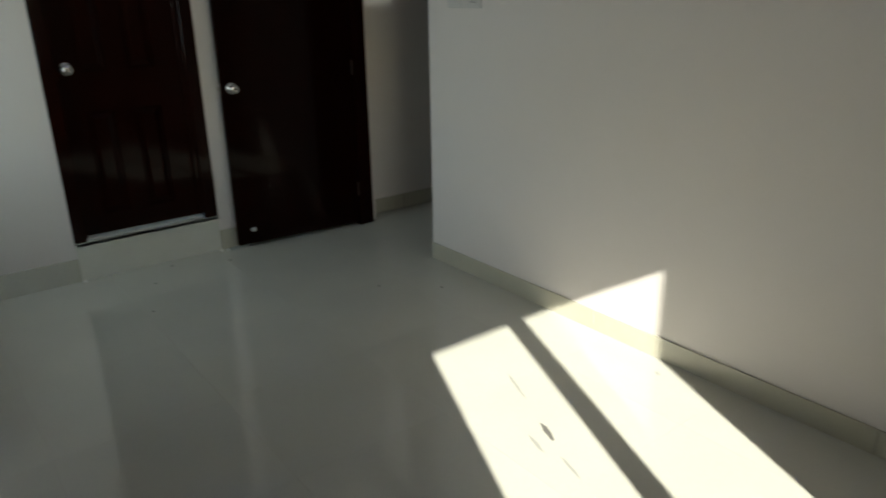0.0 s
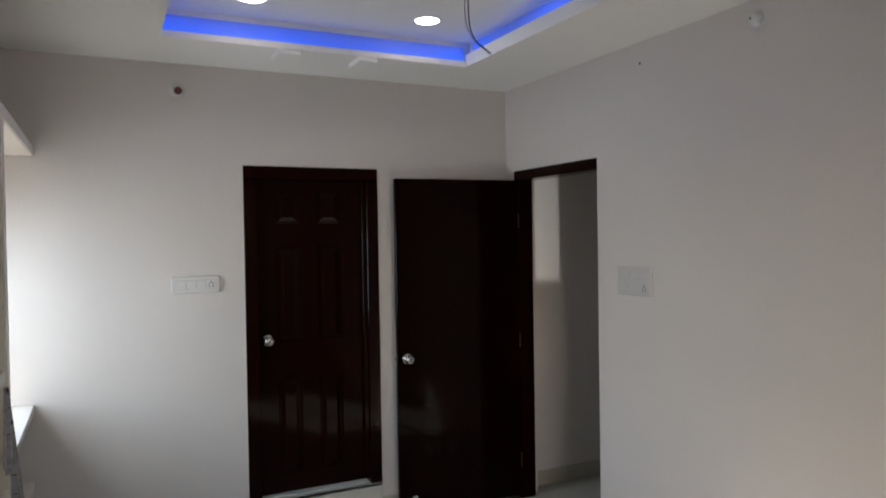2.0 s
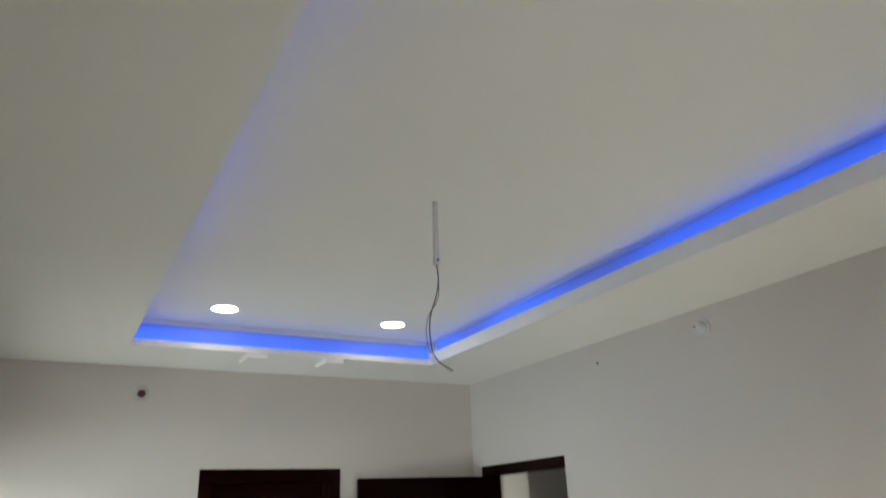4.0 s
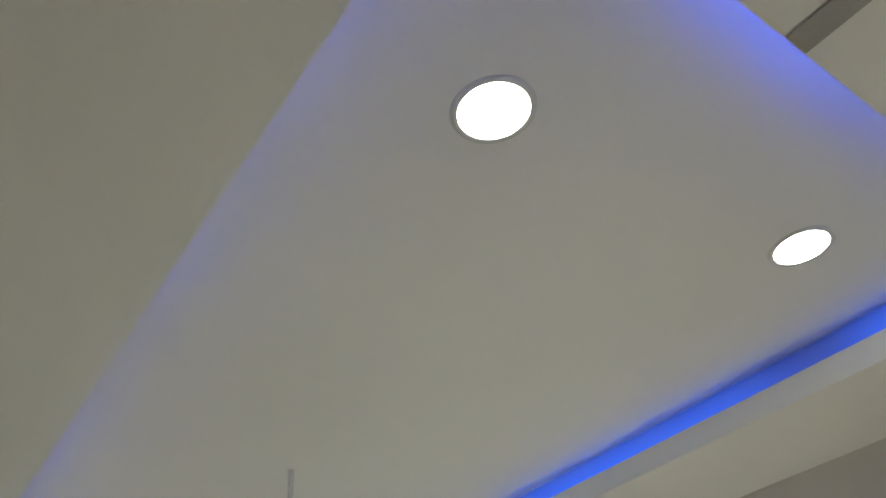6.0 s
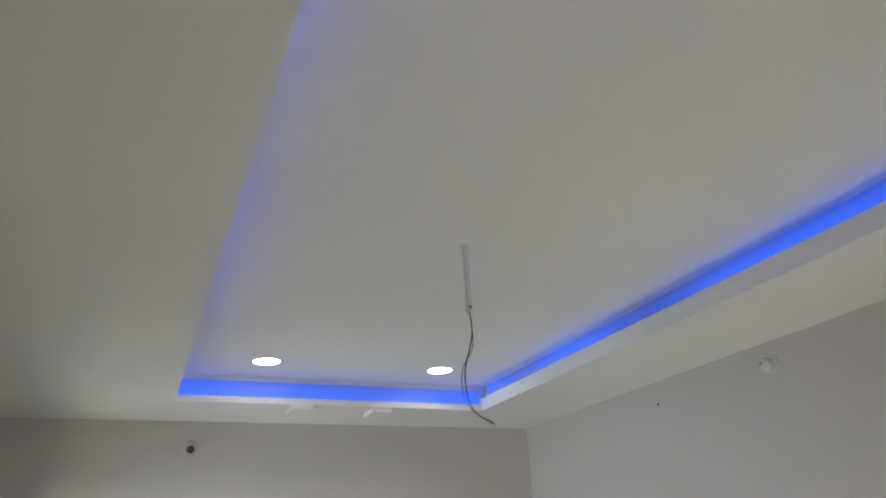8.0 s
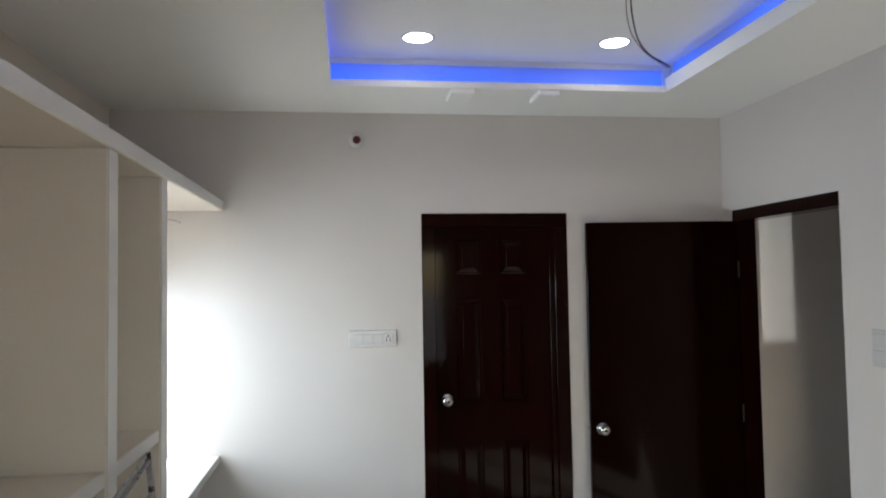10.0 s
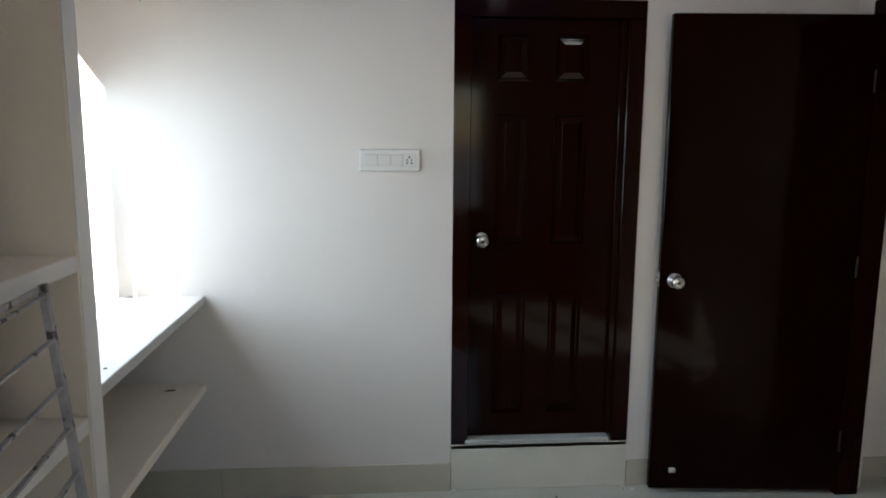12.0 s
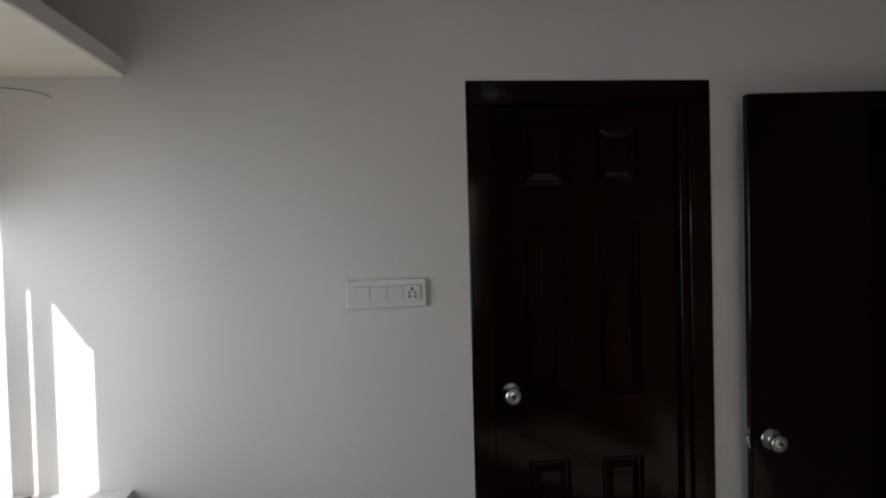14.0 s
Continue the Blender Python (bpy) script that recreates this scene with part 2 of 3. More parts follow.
# ---- walls, ceiling, floor ----
D1 = (0.0, 0.79, 0.212, 2.10)          # closed door: x from, x to, z from, z to
D2 = (-0.945, -0.10, 2.10)             # open doorway: y from, y to, height
W1 = (-1.21, -0.03, 0.893, 2.114)       # west window: y from, y to, z from, z to
W2 = (-0.33, 0.777, 0.755, 2.10)      # south window: x from, x to, z from, z to
HIGH = 2.95

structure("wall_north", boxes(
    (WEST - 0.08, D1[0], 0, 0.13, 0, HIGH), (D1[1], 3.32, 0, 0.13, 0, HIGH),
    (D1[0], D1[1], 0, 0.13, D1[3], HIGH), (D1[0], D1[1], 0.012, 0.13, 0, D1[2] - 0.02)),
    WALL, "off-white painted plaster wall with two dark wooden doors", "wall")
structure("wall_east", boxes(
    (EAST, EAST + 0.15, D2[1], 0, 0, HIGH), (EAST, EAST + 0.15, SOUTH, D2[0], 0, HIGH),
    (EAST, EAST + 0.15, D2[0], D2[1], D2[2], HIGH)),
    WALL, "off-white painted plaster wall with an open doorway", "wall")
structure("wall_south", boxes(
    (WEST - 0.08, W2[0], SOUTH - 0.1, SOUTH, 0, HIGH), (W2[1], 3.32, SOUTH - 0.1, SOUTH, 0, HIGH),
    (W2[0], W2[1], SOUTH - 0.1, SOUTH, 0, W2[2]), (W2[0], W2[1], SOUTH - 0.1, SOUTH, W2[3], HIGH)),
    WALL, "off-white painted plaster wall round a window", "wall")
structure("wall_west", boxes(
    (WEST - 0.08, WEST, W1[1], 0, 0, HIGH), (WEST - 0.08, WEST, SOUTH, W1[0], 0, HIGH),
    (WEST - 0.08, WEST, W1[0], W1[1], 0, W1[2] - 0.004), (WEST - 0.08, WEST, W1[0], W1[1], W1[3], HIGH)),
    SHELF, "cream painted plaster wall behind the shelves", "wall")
# the gap in this unseen wall is made up to seat the hall lamp
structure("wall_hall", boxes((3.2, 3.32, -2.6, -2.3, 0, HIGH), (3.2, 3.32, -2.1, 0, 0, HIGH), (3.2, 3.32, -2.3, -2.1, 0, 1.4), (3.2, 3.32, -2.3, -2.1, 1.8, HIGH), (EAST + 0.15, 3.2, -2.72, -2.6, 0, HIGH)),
          WALL, "plain off-white hall wall with a made-up gap for the added lamp", "wall")
# unseen wall added as a mask: its gap outlines the lamp's patch
structure("hall_light_mask", boxes((EAST + 0.15, 2.48, -1.05, -1.0, 0, DROP), (2.48, 2.646, -1.05, -1.0, 0, 1.478), (2.48, 2.646, -1.05, -1.0, 2.0, DROP), (2.646, 3.2, -1.05, -1.0, 0, DROP)), WALL,
          "unseen off-white mask wall added in the hall to shape the lamp's patch", "wall")

t0, t1, t2, t3 = TRAY
COVE = 0.05
SHELFTOP = DROP + 0.011
structure("ceiling_upper", boxes((WEST - 0.2, 3.32, SOUTH - 0.2, 0.13, TOP, TOP + 0.1)), CEIL,
          "smooth white raised ceiling inside the tray", "ceiling")
structure("ceiling", boxes(
    (WEST, t0, SOUTH, 0, DROP, SHELFTOP), (t1, EAST, SOUTH, 0, DROP, SHELFTOP),
    (t0, t1, t3, 0, DROP, SHELFTOP), (t0, t1, SOUTH, t2, DROP, SHELFTOP),
    (t0 - 0.012, t0, t2 - 0.012, t3 + 0.012, SHELFTOP, LIP), (t1, t1 + 0.012, t2 - 0.012, t3 + 0.012, SHELFTOP, LIPE),
    (t0, t1, t3, t3 + 0.012, SHELFTOP, LIP), (t0, t1, t2 - 0.012, t2, SHELFTOP, LIP),
    (WEST, t0 - COVE, SOUTH, 0, SHELFTOP, TOP), (t1 + COVE, EAST, SOUTH, 0, SHELFTOP, TOP),
    (t0 - COVE, t1 + COVE, t3 + COVE, 0, SHELFTOP, TOP), (t0 - COVE, t1 + COVE, SOUTH, t2 - COVE, SHELFTOP, TOP)), CEIL,
    "white plasterboard dropped ceiling round a rectangular tray", "ceiling")
structure("ceiling_hall", boxes((EAST + 0.15, 3.2, -2.6, 0, DROP, DROP + 0.06)), CEIL, "plain white ceiling of the hall", "ceiling")

floor_base = structure("floor", boxes((WEST - 0.2, 3.32, SOUTH - 0.2, 0.13, -0.12, -0.006)), GROUT,
                       "glossy pale grey-green vitrified tile floor", "floor")


def skirting(name, rows, label, start=0.0, size=1.2):
    """A row of skirting tiles with open joints, laid off from start along the longer side of each row."""
    base = holder(name, (0, 0, 0), label, "skirting", kind="structure")
    for x0, x1, y0, y1, z0, z1 in rows:
        along_x = x1 - x0 > y1 - y0
        lo, hi = (x0, x1) if along_x else (y0, y1)
        cuts = [lo] + [start + size * i for i in range(-12, 13) if lo + 0.02 < start + size * i < hi - 0.02] + [hi]
        for a, b in zip(cuts, cuts[1:]):
            a, b = a + (0.0008 if a > lo else 0), b - (0.0008 if b < hi else 0)
            part("skirting_tile", boxes((a, b, y0, y1, z0, z1) if along_x else (x0, x1, a, b, z0, z1), bevel=0.0012), SKIRT, base)
    return base


skirting("baseboard_north", [(WEST + 0.002, D1[0] - 0.001, -0.009, 0, 0, 0.13), (D1[1] + 0.001, EAST - 0.01, -0.009, 0, 0, 0.12)],
         "beige tile skirting along the wall", -0.988)
skirting("baseboard_east", [(EAST - 0.009, EAST, SOUTH, D2[0] - 0.009, 0, 0.095), (EAST - 0.009, EAST + 0.15, D2[0] - 0.009, D2[0] + 0.0, 0, 0.095)],
         "beige tile skirting returning into the doorway", D2[0] - 0.009)
skirting("baseboard_hall", [(EAST + 0.152, 3.19, -0.009, 0, 0, 0.1)], "beige tile skirting in the hall", EAST + 0.45)

# ---- outdoors ----
structure("ground", boxes((-400, 400, -400, 400, -3.3, -3.2)), CONCRETE, "pale dusty ground outside the windows", "ground")
# unseen slab, reaching out just far enough to trim the sun patch
structure("sunshade", boxes((W2[0] - 0.3, W2[1] + 0.3, -5.187, SOUTH - 0.1, 2.1, 2.18)), CONCRETE,
          "unseen concrete slab over the window outside, added to cut the sun", "sunshade")


# ---- windows ----
def window(name, place, wide, low, high, stiles, turn, label, depth):
    """A framed window in its own xz plane, from x = 0 to wide; stiles: (x from, x to) of the upright bars."""
    w = holder(name, place, label, "window", kind="structure", turn=turn)
    f = 0.05
    part("window_frame", boxes((0, wide, -0.03, 0.03, low, low + f), (0, wide, -0.03, 0.03, high - f * 0.3, high),
                               (0, f, -0.03, 0.03, low + f, high - f * 0.3), (wide - f, wide, -0.03, 0.03, low + f, high - f * 0.3), bevel=0.003), UPVC, w)
    for a, b in stiles:
        part("stile", boxes((a, b, -depth, depth, low + f, high - f * 0.3), bevel=0.002), UPVC, w)
    xs = [f] + [v for s in stiles for v in s] + [wide - f]
    for a, b in zip(xs[::2], xs[1::2]):
        if b - a < 0.1:
            continue
        g = part("pane", boxes((a, b, -0.003, 0.003, low + f, high - f * 0.3)), GLASS, w, "clear window glass")
        g.visible_shadow = False
        part("gasket", boxes((a, a + 0.006, -0.008, 0.008, low + f, high - f * 0.3), (b - 0.006, b, -0.008, 0.008, low + f, high - f * 0.3),
                             (a, b, -0.008, 0.008, low + f, low + f + 0.006)), GASKET, w)
    return w


w1 = window("window_1", (WEST - 0.02, W1[0], 0), W1[1] - W1[0], W1[2] + 0.004, W1[3], [(0.05, 0.155), (0.448, 0.555), (0.597, 0.712), (1.027, 1.13)], 90,
       "white framed sliding window flooded with sunlight above the ledge", 0.006)
part("top_rail", boxes((0.155, 0.448, -0.02, 0.02, W1[3] - 0.132, W1[3] - 0.016), bevel=0.003), UPVC, w1)
# filler added in the gap to cut the thin sun stripe short
part("slit_filler", boxes((0.556, 0.596, -0.005, 0.005, W1[3] - 0.21, W1[3] - 0.016)), UPVC, w1)
window("window_2", (W2[0], SOUTH - 0.07, 0), W2[1] - W2[0], W2[2], W2[3], [(0.508, 0.592)], 0,
       "white framed two-panel window letting the sun in", 0.022)

# ---- built-in shelves ----
shelving = holder("built_in_shelving", (FRONT, -2.85, 0), "white painted built-in shelving with upright partitions along the wall", "shelving", kind="structure")
shelving.matrix_world = pose(0, 0, 0)
bays = [(-1.137, -1.675), (-1.675, -2.85), (-2.85, -4.0), (-4.0, SOUTH + 0.05)]
HALF = 0.038         # half the thickness of a partition
for y, nexty in bays:
    part("partition", boxes((WEST, FRONT + 0.004, y - HALF, y + HALF, 0, 2.116), bevel=0.004), SHELF, shelving)
    # thin strips give the fronts a greyer, less yellow tone than the sides
    part("front_edge", boxes((FRONT + 0.003, FRONT + 0.007, y - HALF + 0.001, y + HALF - 0.001, 0, 2.114), bevel=0.001), EDGE, shelving, "off-white front edge")
    for z0, z1 in ((1.216, 1.257), (0.803, 0.846), (0.39, 0.433)):
        part("shelf", boxes((WEST, FRONT - 0.003, nexty + HALF, y - HALF, z0, z1), bevel=0.003), SHELF, shelving)
        part("front_edge", boxes((FRONT - 0.004, FRONT, nexty + HALF + 0.002, y - HALF - 0.002, z0 + 0.001, z1 - 0.001), bevel=0.001), EDGE, shelving, "off-white front edge")
part("front_edge", boxes((FRONT + 0.011, FRONT + 0.014, SOUTH + 0.002, -0.002, 2.118, 2.166), bevel=0.001), EDGE, shelving, "off-white front edge")
part("loft_slab", boxes((WEST, FRONT + 0.012, SOUTH, 0, 2.116, 2.168), bevel=0.005), SHELF, shelving, "white painted slab of the open loft")
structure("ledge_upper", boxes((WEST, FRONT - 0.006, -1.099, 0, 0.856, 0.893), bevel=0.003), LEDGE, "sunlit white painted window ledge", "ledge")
structure("ledge_lower", boxes((WEST, FRONT - 0.016, -1.099, 0, 0.48, 0.515), bevel=0.003), SHELF, "white painted lower ledge under the window", "ledge")


# ---- doors ----
def knob(parent, place, turn, label="brushed steel round door knob"):
    prof = [(0, 0), (0.034, 0), (0.034, 0.004), (0.03, 0.009), (0.014, 0.012), (0.0125, 0.026), (0.02, 0.032), (0.0265, 0.042),
            (0.0275, 0.052), (0.0245, 0.06), (0.016, 0.0635), (0, 0.064)]
    ob = part("door_knob", lathe(prof, 32), STEEL, parent, label, smooth=True)
    ob.matrix_local = pose(*place, 90, 0, turn)
    part("keyhole", lathe([(0, 0.0632), (0.008, 0.0632), (0.008, 0.0655), (0, 0.0655)], 16), DARK, ob)
    return ob


def panelled_leaf(x0, x1, z0, z1, yf, thick, xs, zs):
    """A moulded leaf facing -y with sunk and fielded panels; xs and zs: spans of the panels."""
    bm = bmesh.new()
    cx = sorted({x0, x1, *[v for s in xs for v in s]})
    cz = sorted({z0, z1, *[v for s in zs for v in s]})
    grid = [[bm.verts.new((x, yf, z)) for z in cz] for x in cx]
    sunk = []
    for i in range(len(cx) - 1):
        for j in range(len(cz) - 1):
            f = bm.faces.new((grid[i][j], grid[i + 1][j], grid[i + 1][j + 1], grid[i][j + 1]))
            mx, mz = (cx[i] + cx[i + 1]) / 2, (cz[j] + cz[j + 1]) / 2
            if any(a < mx < b for a, b in xs) and any(a < mz < b for a, b in zs):
                sunk.append(f)
    for thickness, depth in ((0.004, 0.0), (0.0022, -0.005), (0.006, 0.0018), (0.0022, -0.006), (0.0045, 0.0), (0.012, 0.0039), (0.011, 0.0039), (0.001, 0.0001)):
        bmesh.ops.inset_individual(bm, faces=sunk, thickness=thickness, depth=depth, use_even_offset=True)
    bmesh.ops.recalc_face_normals(bm, faces=bm.faces)
    box(bm, x0, x1, yf + 0.002 + 0.012, yf + thick, z0, z1)
    for a, b, c, d in ((x0, x0 + 0.01, z0, z1), (x1 - 0.01, x1, z0, z1), (x0, x1, z0, z0 + 0.01), (x0, x1, z1 - 0.01, z1)):
        box(bm, a, b, yf + 0.001, yf + 0.02, c, d)
    return bm


def closed_door():
    d = holder("door_1", (0, 0, 0), "closed dark brown six-panel wooden door in its frame", "door", kind="structure")
    x0, x1, z0, z1 = D1
    w, rebate = 0.072, 0.014
    part("door_head", boxes((x0, x1, -0.004, 0.1, z1 - w, z1), (x0 + w, x1 - w, 0.052, 0.1, z1 - w - rebate, z1 - w), bevel=0.003), WOOD, d)
    for a, b, c in ((x0, x0 + w, x0 + w), (x1 - w, x1, x1 - w - rebate)):
        part("door_jamb", boxes((a, b, -0.004, 0.1, z0, z1 - w), (c, c + rebate, 0.09, 0.1, z0, z1 - w), bevel=0.003), WOOD, d)
    xs = [(0.183, 0.322), (0.425, 0.566)]
    zs = [(0.34, 0.89), (1.095, 1.645), (1.775, 1.965)]
    leaf = part("door_leaf", panelled_leaf(x0 + w + 0.002, x1 - w - 0.002, z0 + 0.0225, z1 - w - 0.003, 0.038, 0.035, xs, zs), WOOD, d)
    knob(leaf, (0.126, 0.038, 1.115), 0)
    part("stop_bead", boxes((x1 - w - 0.026, x1 - w, 0.012, 0.036, z0 + 0.03, z1 - w - 0.002), bevel=0.0015), WOOD, d)
    bm = boxes((x0 + 0.062, x1 - 0.085, -0.012, 0.08, z0 + 0.0, z0 + 0.022), bevel=0.005)
    part("threshold", bm, MARBLE, d, "grey marble threshold strip with chips")
    return d


def open_door():
    d = holder("door_2", (0, 0, 0), "dark brown flush wooden door standing wide open against the wall", "door", kind="structure")
    y0, y1, z1 = D2
    w = 0.062
    part("door_head", boxes((EAST - 0.002, EAST + 0.1, y0, y1, z1 - w, z1), bevel=0.002), WOOD, d)
    part("door_jamb", boxes((EAST - 0.002, EAST + 0.1, y1 - 0.054, y1, 0, z1 - w), bevel=0.002), WOOD, d)
    part("door_jamb", boxes((EAST + 0.05, EAST + 0.145, y0, y0 + 0.03, 0, z1 - w), bevel=0.002), WOOD, d)
    hinge, free = Vector((EAST - 0.004, -0.148, 0)), Vector((0.87, -0.082, 0))
    wide = (hinge - free).length
    ang = math.degrees(math.atan2(hinge.y - free.y, hinge.x - free.x))
    leaf = part("door_leaf", boxes((0, wide, 0, 0.034, 0.022, 2.04), bevel=0.003), FLUSH, d)
    leaf.matrix_local = pose(free.x, free.y, 0, 0, 0, ang)
    knob(leaf, (0.062, 0, 0.957), 0)
    part("latch_plate", boxes((-0.002, 0.002, 0.007, 0.027, 0.925, 0.99), bevel=0.0005), STEEL, leaf)
    part("latch_bolt", boxes((-0.012, 0.0, 0.011, 0.023, 0.947, 0.967), bevel=0.003), STEEL, leaf)
    part("door_stop_catch", boxes((0.082, 0.112, -0.012, 0.0, 0.1, 0.122), bevel=0.003), PATCH, leaf, "small grey door stop catch")
    for z in (0.25, 1.02, 1.78):
        b = lathe([(0, -0.045), (0.0045, -0.045), (0.0045, 0.045), (0, 0.045)], 12)
        h = part("hinge", b, HINGE, d, smooth=False)
        h.matrix_local = pose(EAST - 0.006, -0.1545, z)
    return d


closed_door()
open_door()
structure("step_riser", boxes((D1[0] + 0.001, D1[1] - 0.001, -0.006, 0.011, 0, D1[2] - 0.001), (D1[0], D1[1], -0.006, 0.1, D1[2] - 0.02, D1[2]), bevel=0.002), RISER,
          "pale tile riser under the closed door", "step")


# ---- electrical fittings ----
def socket_holes(parent, x, y, z, s):
    for dx, dz, r in ((0, 0.012, 0.0046), (-0.0095, 0.001, 0.0034), (0.0095, 0.001, 0.0034), (-0.0095, -0.0115, 0.004), (0.0095, -0.0115, 0.004)):
        h = part("socket_hole", lathe([(0, 0), (r, 0), (r, 0.0012), (0, 0.0012)], 12), DARK, parent)
        h.matrix_local = pose(x + dx * s, y, z + dz * s, 90, 0, 0)


def switch_plate(place, turn, wide, high, rows, label):
    """A modular plate facing its own -y; rows: (z, [(x, width, height, socket)])."""
    b = holder("switch_plate", place, label, "switch", turn=turn)
    part("cover_plate", boxes((-wide / 2, wide / 2, -0.011, 0, -high / 2, high / 2), bevel=0.003), PLATE, b)
    for x, z, w, h, socket in rows:
        r = part("socket" if socket else "rocker_switch", boxes((x - w / 2, x + w / 2, -0.0145 - (0 if socket else 0.001), -0.010, z - h / 2, z + h / 2), bevel=0.0012), PLATE, b)
        part("module_gap", boxes((x - w / 2 - 0.001, x + w / 2 + 0.001, -0.0114, -0.0108, z - h / 2 - 0.001, z + h / 2 + 0.001)), PATCH, b)
        if socket:
            socket_holes(r, x, -0.0145, z, 1.0)
    return b


switch_plate((-0.26, 0, 1.452), 0, 0.245, 0.088, [(-0.076, 0, 0.05, 0.045, False), (-0.024, 0, 0.05, 0.045, False), (0.027, 0, 0.046, 0.045, False), (0.079, 0, 0.05, 0.05, True)],
             "white modular switch plate with three switches and a socket")
switch_plate((EAST, -1.24, 1.452), -90, 0.25, 0.145, [(-0.07, 0.033, 0.09, 0.045, False), (0.04, 0.033, 0.09, 0.045, False),
             (-0.07, -0.033, 0.1, 0.045, False), (0.02, -0.033, 0.048, 0.045, False), (0.078, -0.033, 0.05, 0.05, True)],
             "large white two-row switch plate beside the doorway")


def lamp_holder(place, turn):
    b = holder("lamp_holder", place, "white angled lamp holder with a dark red socket, without bulb", "lamp holder", turn=turn)
    o = part("base", lathe([(0, 0), (0.041, 0), (0.041, 0.006), (0.036, 0.014), (0.026, 0.02), (0.024, 0.05), (0.0, 0.05)], 28), PLATE, b, smooth=False)
    o.matrix_local = pose(0, 0, 0, 90, 0, 0)
    o = part("socket_mouth", lathe([(0.02, 0.04), (0.0205, 0.06), (0.0185, 0.062), (0.0175, 0.054), (0, 0.053)], 24), RED, b, "dark red socket mouth")
    o.matrix_local = pose(0, 0, -0.004, 97, 0, 0)
    return b


lamp_holder((-0.333, 0, 2.487), 0)


def wall_rosette(place, turn):
    b = holder("cable_cap", place, "round white cable cap high on the wall", "cable cap", turn=turn)
    o = part("cap_base", lathe([(0, 0), (0.043, 0), (0.043, 0.006), (0.038, 0.012), (0, 0.012)], 28), PLASTIC, b)
    o.matrix_local = pose(0, 0, 0, 90, 0, 0)
    o = part("cap_dome", lathe([(0.03, 0.012), (0.029, 0.026), (0.022, 0.034), (0, 0.037)], 28), PLASTIC, b, smooth=True)
    o.matrix_local = pose(0, 0, 0, 90, 0, 0)
    o = part("cable_hole", lathe([(0, 0.036), (0.004, 0.036), (0.004, 0.039), (0, 0.039)], 12), DARK, b)
    o.matrix_local = pose(-0.012, 0, 0.006, 90, 0, 0)
    return b


wall_rosette((EAST, -1.99, 2.54), -90)
o = thing("wall_plug", lathe([(0, 0), (0.006, 0), (0.006, 0.003), (0, 0.004)], 12), DARK, "tiny dark screw plug in the wall", "wall plug")
o.matrix_world = pose(EAST, -1.29, 2.524, 90, 0, -90)


def downlight(place):
    b = holder("downlight", place, "lit round white recessed ceiling downlight", "downlight", "downlights in the tray ceiling")
    part("ring", lathe([(0.06, -0.001), (0.06, -0.003), (0.066, -0.0035), (0.071, -0.002), (0.0725, 0.0), (0.06, 0.0)], 40), PLASTIC, b, smooth=False)
    part("lamp_panel", lathe([(0, -0.0022), (0.06, -0.0022), (0.06, -0.0005), (0, -0.0005)], 40), LAMP, b, "glowing white diffuser")
    return b


first = downlight((-0.08, -0.76, TOP))
for p in ((0.785, -0.765, TOP), (-0.105, -3.705, TOP), (0.74, -3.75, TOP)):
    copy_thing(first, pose(*p))

# ---- fan rod with loose wires ----
rod = holder("fan_rod", (0.268, -2.237, TOP), "off-white painted ceiling fan down rod with loose wires hanging", "fan rod")
o = part("rod", lathe([(0, 0), (0.0095, 0), (0.0095, -0.195), (0.0105, -0.195), (0.0105, -0.218), (0.007, -0.218), (0.006, -0.18), (0, -0.18)], 18), RODPAINT, rod)
o.matrix_local = pose(0, 0, 0, 0, 0.8, 0)
o = part("bolt_hole", lathe([(0, 0), (0.004, 0), (0.004, 0.002), (0, 0.002)], 12), DARK, rod)
o.matrix_local = pose(-0.003, -0.010, -0.203, 90, 0, 0)
part("ceiling_patch", lathe([(0, -0.002), (0.016, -0.0015), (0.02, 0.0)], 20), CEIL, rod, "thin grey putty mark round the hook")
A0 = Vector((-0.003, 0, -0.21))
wire("wire", [A0, (0.012, 0.02, -0.265), (0.012, 0.04, -0.31), (0.002, 0.06, -0.365), (0.02, 0.10, -0.425), (0.075, 0.17, -0.47), (0.17, 0.23, -0.495)], 0.0019, BLACKWIRE, rod, "black hanging wire")
wire("wire", [A0, (0.013, 0.02, -0.265), (0.018, 0.04, -0.315), (-0.008, 0.055, -0.37), (0.002, 0.09, -0.425), (0.068, 0.17, -0.468), (0.165, 0.23, -0.498)], 0.0012, REDWIRE, rod, "thin brown hanging wire")


# ---- blue strip light in the cove ----
strip = holder("led_strip", (0, 0, LIP), "blue LED strip light hidden in the ceiling cove", "strip light")
strip.matrix_world = pose(0, 0, 0)


def tape(axis, low, high, near, far, lift, glow, levels):
    """A run of tape along x (0) or y (1), lying on the ledge between near and far."""
    m = led("led_tape", axis, low, high, glow, levels)
    z0, z1 = SHELFTOP + lift, SHELFTOP + lift + 0.003
    part("tape", boxes((low, high, near, far, z0, z1) if axis == 0 else (near, far, low, high, z0, z1)), m, strip)


def glow_panel(axis, low, high, near, far, top, glow, levels):
    """A glowing panel along x (0) or y (1), painting the tape's light on the back of the cove."""
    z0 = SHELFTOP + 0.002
    m = led("cove_wash", axis, low, high, glow, levels, z0, top)
    part("glow_panel", boxes((low, high, near, far, z0, top) if axis == 0 else (near, far, low, high, z0, top)), m, strip)


